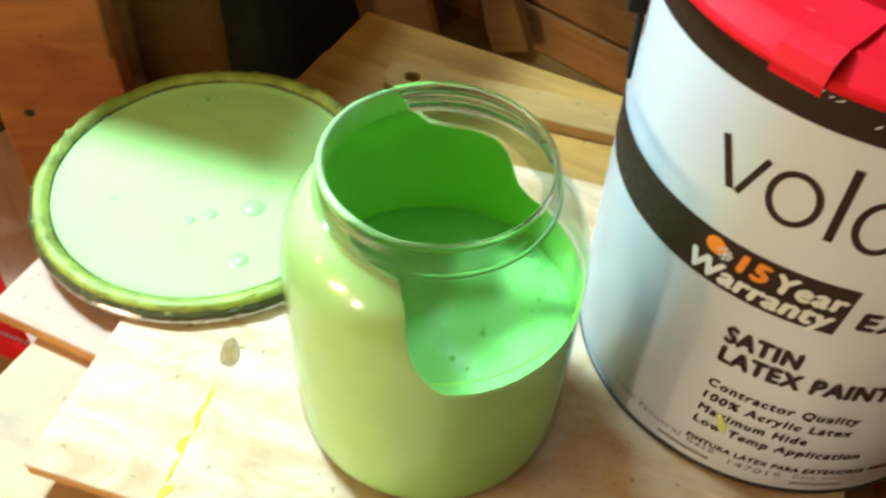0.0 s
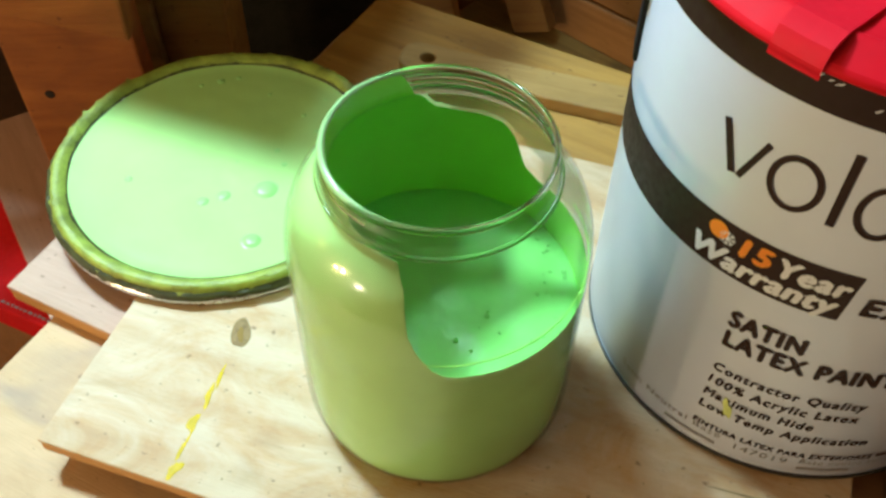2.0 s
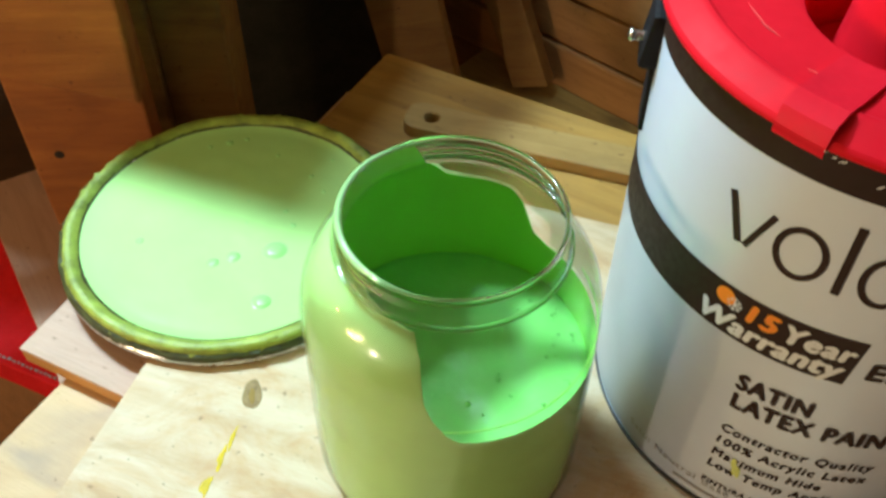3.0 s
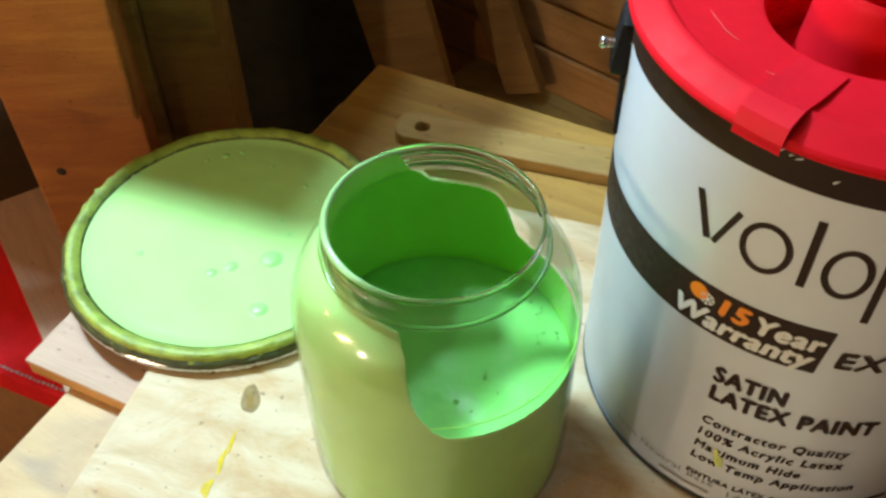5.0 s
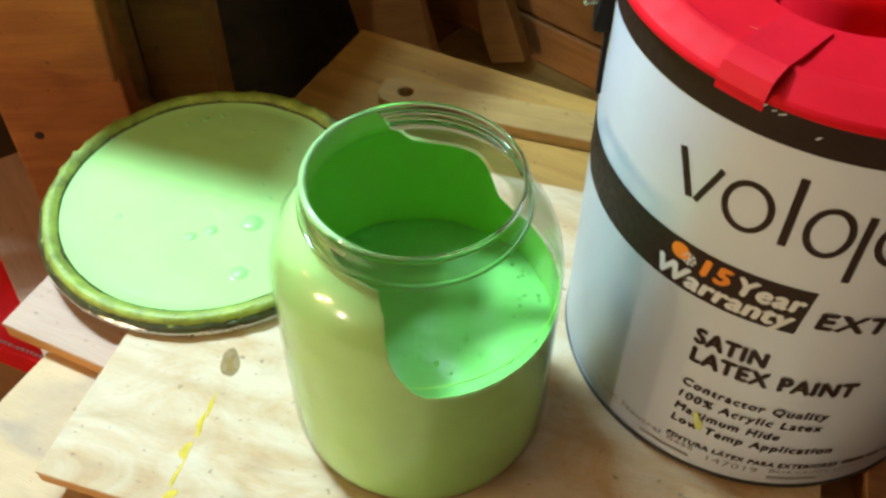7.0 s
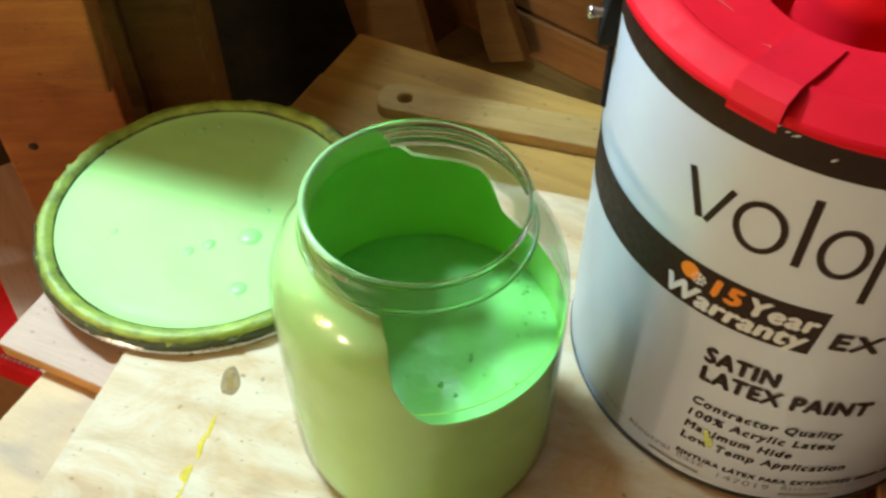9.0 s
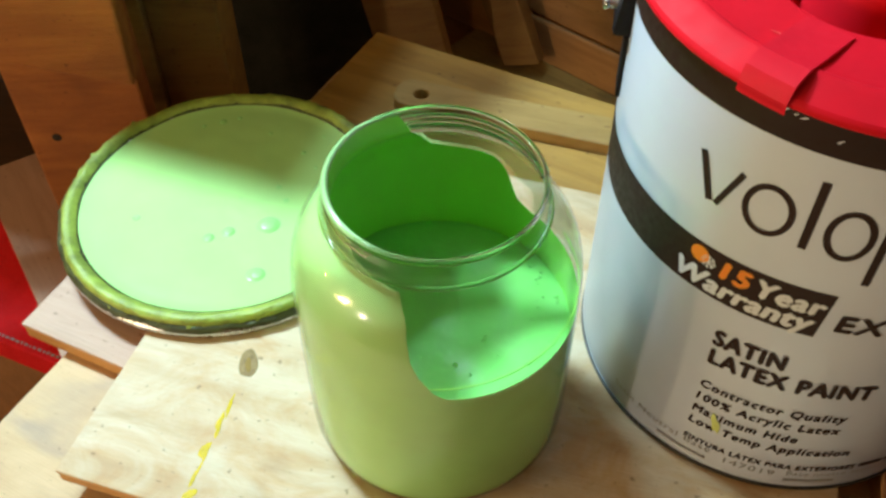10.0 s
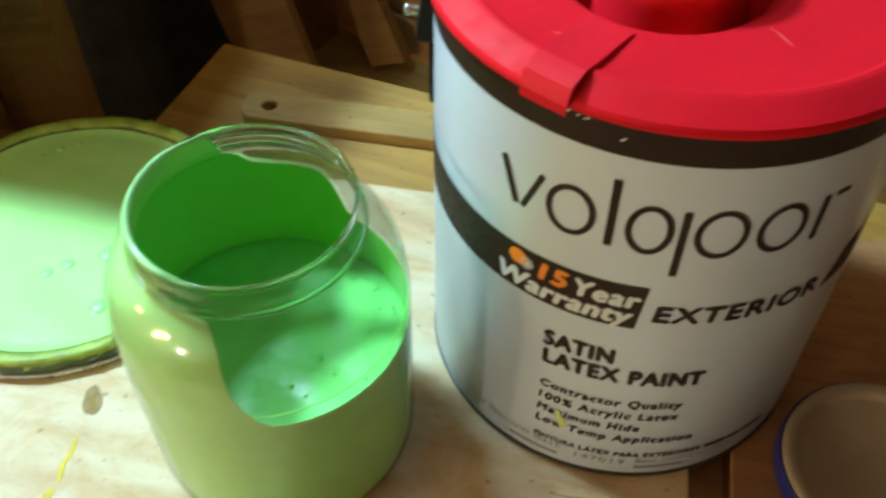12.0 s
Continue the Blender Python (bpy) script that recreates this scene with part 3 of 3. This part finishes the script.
for k in range(M + 1):
    ro, ri = [], []
    for i in range(N):
        a = -180 + 360 * i / N
        top = coat_height(a)
        z = LEVEL - 0.004 + (top - LEVEL + 0.004) * k / M
        thick = 0.0010 * (1 - (k / M) ** 6) + 0.00008
        r = inner_radius(z) - 0.00025
        c, s = math.cos(radians(a)), math.sin(radians(a))
        ro.append(bm.verts.new((r * c, r * s, z)))
        ri.append(bm.verts.new(((r - thick) * c, (r - thick) * s, z)))
    rows_out.append(ro)
    rows_in.append(ri)
for k in range(M):
    for i in range(N):
        j = (i + 1) % N
        bm.faces.new((rows_out[k][i], rows_out[k][j], rows_out[k + 1][j], rows_out[k + 1][i]))
        bm.faces.new((rows_in[k][j], rows_in[k][i], rows_in[k + 1][i], rows_in[k + 1][j]))
for i in range(N):
    j = (i + 1) % N
    bm.faces.new((rows_out[M][i], rows_out[M][j], rows_in[M][j], rows_in[M][i]))
bmesh.ops.recalc_face_normals(bm, faces=bm.faces)
coat = smooth(part("paint_coat", bm, SHADED_COAT, jar, "green paint clinging to the inside wall"), 60)
# inner faces keep the shaded tone, outward faces take the lighter paint
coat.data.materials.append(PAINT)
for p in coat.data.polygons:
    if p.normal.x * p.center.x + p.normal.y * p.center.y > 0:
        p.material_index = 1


def ripple(r, z, a):
    p = Vector((r * math.cos(a), r * math.sin(a), 0))
    return r, z + (0.0009 * noise.noise(p * 70) if abs(z - LEVEL) < 0.001 else 0)


fill = [(r - 0.00035, z + 0.0003) for r, z in spline(INNER[1:6], 4)] + [(0.0529, LEVEL - 0.004), (0.0526, LEVEL - 0.0005)]
surface = [(0.051 * i / 20, LEVEL) for i in range(20, 0, -1)] + [(0.0, LEVEL)]
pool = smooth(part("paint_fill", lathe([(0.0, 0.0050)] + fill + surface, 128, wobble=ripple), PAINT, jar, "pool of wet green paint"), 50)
# the pool's top takes a deeper tone that paints in the shade
pool.data.materials.append(SHADED_POOL)
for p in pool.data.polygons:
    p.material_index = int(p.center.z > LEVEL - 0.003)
# added ring that draws the paint edge as the glass refracts it
edge_ring = [(0.0526 - 0.0003 * math.cos(radians(a)), 0.0868 + 0.0003 * math.sin(radians(a))) for a in range(0, 361, 60)]
smooth(part("refracted_edge", lathe(edge_ring, 80, -96, 22), SHADED_COAT, jar, "thin green ring drawn for the refracted paint edge"), 180)
sb = None
rnd = random.Random(21)
for i in range(58):
    a, rr = (rnd.uniform(-140, 40), rnd.uniform(0.02, 0.049)) if i < 22 else (rnd.uniform(-85, 30), rnd.uniform(0.040, 0.0505))
    size = rnd.uniform(0.0003, 0.0009)
    if sb is None:
        sb = smooth(part("paint_bubble", lathe(spline([(1.5, -0.1), (1.0, 0.1), (0.6, 0.5), (0.0, 0.62)], 3), 14), SHADED_POOL, jar), 180)
        b = sb
    else:
        b = new("paint_bubble", sb.data)
        b.parent = jar
    b.matrix_local = Matrix.Translation((rr * math.cos(radians(a)), rr * math.sin(radians(a)), LEVEL)) @ Matrix.Diagonal((size, size, size, 1))

# ---- paint can ----
CX, CY, RC = 0.1547, 0.2565, 0.0825
can = thing("paint_can", pose(CX, CY, 0.0004), "white and brown labelled paint can with a red pouring lid", "paint can")
smooth(part("can_body", lathe([(0.0, 0.004), (0.078, 0.004), (0.0785, 0.0), (0.0812, 0.0), (0.0818, 0.0012), (0.0815, 0.0028), (0.0818, 0.0034), (0.0822, 0.0036), (0.0825, 0.0042), (0.0825, 0.186), (0.0835, 0.1875), (0.0835, 0.1885), (0.0800, 0.1885), (0.0795, 0.184)], 160), LABEL, can), 30)
smooth(part("bottom_seam", lathe([(0.0805, -0.0003), (0.0825, -0.0002), (0.0828, 0.0006), (0.0827, 0.0014), (0.0820, 0.0018)], 160), DULL_STEEL, can, "dull metal bottom seam"))


def arc_shell(a0, a1, z0, z1, lift=0.00015, slant0=0.0, slant1=0.0):
    """A printed patch on the can between arc lengths a0 and a1 (0 faces the front), slanted at its ends."""
    bm = bmesh.new()
    n = max(2, int(abs(a1 - a0) / 0.002))
    R = RC + lift
    lo, hi = [], []
    for i in range(n + 1):
        t = i / n
        for rowlist, z, s0, s1 in ((lo, z0, 0, 0), (hi, z1, slant0, slant1)):
            a = a0 + s0 + (a1 + s1 - a0 - s0) * t
            th = a / RC - math.pi / 2
            rowlist.append(bm.verts.new((R * math.cos(th), R * math.sin(th), z)))
    for i in range(n):
        bm.faces.new((lo[i], lo[i + 1], hi[i + 1], hi[i]))
    return bm


FULL = math.pi * RC
smooth(part("top_band", arc_shell(-FULL, FULL, 0.1735, 0.1862), BROWN, can, "dark brown printed band"))
smooth(part("warranty_stripe", arc_shell(-0.190, -0.0243, 0.0988, 0.1205, slant1=0.0020), BROWN, can, "dark brown printed stripe"))
smooth(part("side_stripe", arc_shell(0.0445, 0.190, 0.1020, 0.1195, slant0=0.0085), BROWN, can, "dark brown printed stripe"))


def wrap(bm, a, z, lift):
    for v in bm.verts:
        th = (a + v.co.x) / RC - math.pi / 2
        R = RC + lift
        v.co = Vector((R * math.cos(th), R * math.sin(th), z + v.co.y))
    return bm


def lettering(text, a, z, height, width, mat, bold=0.0, shear=0.0, name="lettering", lift=0.0003, spacing=1.12):
    """Words laid round the can: left end at arc a, foot at z, capital height and total width in metres."""
    cu = bpy.data.curves.new("words", "FONT")
    cu.body, cu.size, cu.shear, cu.resolution_u = text, 1.0, shear, 3
    cu.space_character = spacing
    tmp = bpy.data.objects.new("words", cu)
    scene.collection.objects.link(tmp)
    bpy.context.view_layer.update()
    me = tmp.evaluated_get(bpy.context.evaluated_depsgraph_get()).to_mesh()
    bm = bmesh.new()
    bm.from_mesh(me)
    bpy.data.objects.remove(tmp)
    xs = [v.co.x for v in bm.verts]
    x0, w = min(xs), max(xs) - min(xs)
    for v in bm.verts:
        v.co = Vector(((v.co.x - x0) / w * width, v.co.y / 0.69 * height, 0))
    wrap(bm, a, z, lift)
    step = bold * height
    if step:
        # heavy type: the same outline laid beside itself, each layer a hair further out
        base = list(bm.faces)
        for k, (du, dz) in enumerate(((-1, 0), (1, 0), (0, 0.8), (0, -0.8)), 1):
            made = bmesh.ops.duplicate(bm, geom=base)["geom"]
            for v in (g for g in made if isinstance(g, bmesh.types.BMVert)):
                turn = Matrix.Rotation(du * step / RC, 3, "Z")
                v.co = turn @ (v.co * 1.0)
                out = Vector((v.co.x, v.co.y, 0)).normalized() * 0.00003 * k
                v.co += out + Vector((0, 0, dz * step))
    return part(name, bm, mat, can)


def stroke(points, width, a, z, mat, name):
    """A plain ribbon along points, wrapped on the can."""
    bm = bmesh.new()
    pts = [Vector(p) for p in points]
    ls, rs = [], []
    for i, p in enumerate(pts):
        d = (pts[min(i + 1, len(pts) - 1)] - pts[max(i - 1, 0)]).normalized()
        nrm = Vector((-d.y, d.x)) * width / 2
        ls.append(bm.verts.new((*(p + nrm), 0)))
        rs.append(bm.verts.new((*(p - nrm), 0)))
    for i in range(len(pts) - 1):
        bm.faces.new((ls[i], ls[i + 1], rs[i + 1], rs[i]))
    return part(name, wrap(bm, a, z, 0.0003), mat, can)


def ring_points(cx, cy, rx, ry, n=36):
    return [(cx + rx * math.cos(2 * math.pi * i / n), cy + ry * math.sin(2 * math.pi * i / n)) for i in range(n + 1)]


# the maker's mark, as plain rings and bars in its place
W = 0.0021
stroke([(-0.0765, 0.1560), (-0.0704, 0.1388)], 0.0026, 0, 0, BROWN, "logo_bar")
stroke([(-0.0680, 0.1388), (-0.0615, 0.1555)], W, 0, 0, BROWN, "logo_bar")
stroke(ring_points(-0.0515, 0.1465, 0.0072, 0.0093), W, 0, 0, BROWN, "logo_ring")
stroke([(-0.0386, 0.1368), (-0.0386, 0.1645)], 0.0026, 0, 0, BROWN, "logo_bar")
stroke(ring_points(-0.0270, 0.1465, 0.0062, 0.0093), W, 0, 0, BROWN, "logo_ring")
stroke([(-0.0170, 0.1275), (-0.0170, 0.1560)], 0.0024, 0, 0, BROWN, "logo_bar")
stroke(ring_points(-0.0055, 0.1465, 0.0072, 0.0093), W, 0, 0, BROWN, "logo_ring")
stroke(ring_points(0.0135, 0.1465, 0.0072, 0.0093), W, 0, 0, BROWN, "logo_ring")
stroke([(0.0265, 0.1372), (0.0265, 0.1560)], 0.0024, 0, 0, BROWN, "logo_bar")
stroke([(0.0300, 0.1550), (0.0325, 0.1556), (0.0350, 0.1556)], W, 0, 0, BROWN, "logo_bar")

# warranty badge
part("badge_disc", wrap(blob([(x, y) for x, y in ring_points(0, 0, 0.0036, 0.0036, 24)[:-1]], 0), -0.0678, 0.1152, 0.0003), ORANGE, can, "orange sun disc")
for k in range(8):
    t = radians(45 * k)
    c, n = math.cos(t), math.sin(t)
    stroke([(-0.0642, 0.1138), (-0.0642 + 0.0029 * c, 0.1138 + 0.0029 * n)], 0.0005, 0, 0, WHITE, "badge_spark")
    for side in (-0.7, 0.7):
        stroke([(-0.0642 + 0.0017 * c, 0.1138 + 0.0017 * n), (-0.0642 + 0.0017 * c + 0.0011 * math.cos(t + side), 0.1138 + 0.0017 * n + 0.0011 * math.sin(t + side))], 0.0004, 0, 0, WHITE, "badge_spark")
lettering("15", -0.0588, 0.1103, 0.0076, 0.0098, ORANGE, 0.09, 0.15)
lettering("Year", -0.0461, 0.1098, 0.0078, 0.0216, WHITE, 0.075, 0.15)
lettering("Warranty", -0.0748, 0.1012, 0.0080, 0.0488, WHITE, 0.075, 0.2, spacing=1.06)
lettering("EXTERIOR", -0.0190, 0.1040, 0.0078, 0.0600, BROWN, 0.06, 0.1)
lettering("SATIN", -0.0538, 0.0775, 0.0078, 0.0250, BROWN, 0.07)
lettering("LATEX PAINT", -0.0532, 0.0668, 0.0078, 0.0580, BROWN, 0.07)
lettering("Contractor Quality", -0.0530, 0.0515, 0.0044, 0.0535, BROWN, 0.055, 0.12, spacing=1.2)
lettering("100% Acrylic Latex", -0.0530, 0.0435, 0.0044, 0.0535, BROWN, 0.055, 0.12, spacing=1.2)
lettering("Maximum Hide", -0.0530, 0.0353, 0.0044, 0.0400, BROWN, 0.055, 0.12, spacing=1.2)
lettering("Low Temp Application", -0.0530, 0.0273, 0.0044, 0.0622, BROWN, 0.055, 0.12, spacing=1.2)
lettering("PINTURA LÁTEX PARA EXTERIORES", -0.0528, 0.0160, 0.0030, 0.0680, BROWN, 0.05, 0.1, spacing=1.15)
lettering("Satin Neutral Base", -0.0900, 0.0125, 0.0036, 0.0490, GREY_PRINT, 0.0)
lettering("Base neutra satinada", -0.0105, 0.0115, 0.0034, 0.0420, GREY_PRINT, 0.0)
lettering("147019", -0.0350, 0.0098, 0.0038, 0.0200, GREY_PRINT, 0.0)
for a, w in ((0.0172, 0.010), (0.0284, 0.006), (0.0356, 0.012)):
    stroke([(a, 0.0174), (a + w / 2, 0.0174), (a + w, 0.0174)], 0.0024, 0, 0, BROWN, "print_bar")
for a, w in ((-0.0640, 0.022), (-0.0105, 0.020)):
    stroke([(a, 0.0078), (a + w / 2, 0.0078), (a + w, 0.0078)], 0.0018, 0, 0, GREY_PRINT, "print_bar")
part("paint_smear", wrap(blob(oval(0, 0, 0.0015, 0.0056, 0.2, rough=0.25, seed=9), 0), -0.0430, 0.0330, 0.00045), YELLOW_SMEAR, can, "yellow-green paint smear")
for a, z, w in ((-0.0560, 0.1838, 0.0008), (-0.0530, 0.1834, 0.0006), (-0.0505, 0.1832, 0.0012), (-0.0395, 0.1795, 0.0012)):
    part("scratch", wrap(blob(oval(0, 0, w, 0.00028, 0.6, n=12, rough=0.3, seed=int(z * 1e4)), 0), a, z, 0.0004), WHITE, can, "chipped white scratch")

# bail ear with its pin
ear = part("bail_ear", bmesh.new(), BLACK, can, "black plastic bail ear")
bm = bmesh.new()
box(bm, -0.0058, 0.003, -0.0085, 0.0085, 0.1575, 0.1785, 0.0020)
for v in bm.verts:
    if v.co.z > 0.17 and v.co.x < -0.003:
        v.co.x += 0.0022
box(bm, -0.0012, 0.003, -0.0065, 0.0065, 0.130, 0.156, 0.001)
bm.to_mesh(ear.data)
bm.free()
ear.matrix_local = pose(0, 0, 0, 0, 0, -10) @ pose(-0.0828, 0, 0)
bm = lathe(spline([(0.0, 0.0042), (0.0014, 0.0040), (0.0022, 0.0032), (0.0022, 0.0024), (0.0017, 0.0018), (0.0016, -0.002)], 3), 20)
bmesh.ops.transform(bm, matrix=pose(-0.0060, 0.0, 0.1655, 0, -90, 0), verts=bm.verts)
smooth(part("bail_pin", bm, STEEL, ear, "shiny metal bail pin"))

# red pouring lid: sloped outer ring, flat top, open well with a pouring cone
def dish(r, z, a):
    return r, z + 0.00025 * noise.noise(Vector((r * math.cos(a), r * math.sin(a), 0)) * 40)


red = smooth(part("pouring_lid", lathe([(0.0836, 0.1890), (0.0838, 0.1866)] + spline([(0.0846, 0.1860), (0.0856, 0.1866), (0.0858, 0.1882), (0.0850, 0.1896)], 4) + [(0.0800, 0.1922), (0.0772, 0.1936)] + spline([(0.0766, 0.1938), (0.0752, 0.1940), (0.0745, 0.1934)], 3) + spline([(0.0735, 0.1930), (0.0600, 0.1926), (0.0500, 0.1924), (0.0360, 0.1922), (0.0342, 0.1914), (0.0331, 0.1880), (0.0322, 0.1720), (0.0312, 0.1680), (0.0, 0.1670)], 4), 160, wobble=dish), RED, can, "red rubbery pouring lid"), 18)
for v in red.data.vertices:
    k = min(1.0, max(0.0, (0.072 - Vector(v.co[:2]).length) / 0.022))
    v.co.x, v.co.y = v.co.x - 0.0112 * k, v.co.y - 0.0110 * k
spout = smooth(part("spout", lathe(spline([(0.0262, 0.1672), (0.0248, 0.1780), (0.0236, 0.1900), (0.0226, 0.2040), (0.0218, 0.2056), (0.0206, 0.2048), (0.0190, 0.1750), (0.0, 0.1740)], 4), 64), RED, can, "red pouring cone in the well"), 60)
spout.location = (-0.0082, -0.0128, 0.0)
for i, (x, y, half, turn) in enumerate(((-0.0612, -0.0125, 0.0042, -1.35), (-0.0590, -0.0205, 0.0034, -1.12), (0.0118, -0.0495, 0.0040, -1.22), (-0.0500, -0.0420, 0.0030, -0.7), (0.0240, -0.0700, 0.0022, 0.3))):
    bm = blob(oval(0, 0, half, 0.00032, turn, n=18, rough=0.3, seed=90 + i), 0.0002)
    bmesh.ops.transform(bm, matrix=pose(x, y, 0.1926), verts=bm.verts)
    part("lid_scuff", bm, SCUFF, can, "pale scuff mark")
# folded strip of red tape over the ring
tape = bmesh.new()
ax = Vector((-0.70, -0.714)).normalized()
side = Vector((-ax.y, ax.x))
mid = Vector((0.1212 - CX, 0.2199 - CY))
prof = [(0.0028, 0.1931), (0.010, 0.1936), (0.020, 0.1943), (0.0262, 0.1950), (0.0284, 0.1953), (0.0296, 0.1950), (0.0335, 0.1940), (0.0352, 0.1931), (0.0364, 0.1908), (0.0371, 0.1882), (0.0371, 0.1862)]
halfw = 0.0077
lo, hi = [], []
for s, z in prof:
    for lst, dz in ((hi, 0.0), (lo, -0.0014)):
        lst.append([tape.verts.new((*(mid + ax * s + side * (k * halfw)), z + dz + 0.0004 * (k == -1) * (s > 0.018))) for k in (-1, 0, 1)])
for i in range(len(prof) - 1):
    for k in (0, 1):
        tape.faces.new((hi[i][k], hi[i][k + 1], hi[i + 1][k + 1], hi[i + 1][k]))
        tape.faces.new((lo[i][k + 1], lo[i][k], lo[i + 1][k], lo[i + 1][k + 1]))
    tape.faces.new((hi[i][0], hi[i + 1][0], lo[i + 1][0], lo[i][0]))
    tape.faces.new((hi[i][2], lo[i][2], lo[i + 1][2], hi[i + 1][2]))
tape.faces.new((hi[0][0], lo[0][0], lo[0][1], hi[0][1]))
tape.faces.new((hi[0][1], lo[0][1], lo[0][2], hi[0][2]))
bmesh.ops.recalc_face_normals(tape, faces=tape.faces)
smooth(part("tape_strip", tape, RED_TAPE, can, "creased strip of red tape"), 14)

# ---- blue-rimmed lid beside the can ----
cap = thing("plastic_lid", pose(0.2445, 0.1620, 0.0004), "greyish round plastic lid with a blue rim", "lid")
smooth(part("rim", lathe(spline([(0.0402, 0.0092), (0.0408, 0.0098), (0.0414, 0.0090), (0.0414, 0.0010), (0.0405, 0.0)], 4), 96), BLUE, cap, "blue plastic rim"))
smooth(part("panel", lathe([(0.0400, 0.0), (0.0402, 0.0098)] + spline([(0.0400, 0.0112), (0.0385, 0.0120), (0.0352, 0.0116), (0.0335, 0.0096), (0.0322, 0.0088)], 3) + [(0.0, 0.0086)], 96), GREY_PLASTIC, cap), 30)
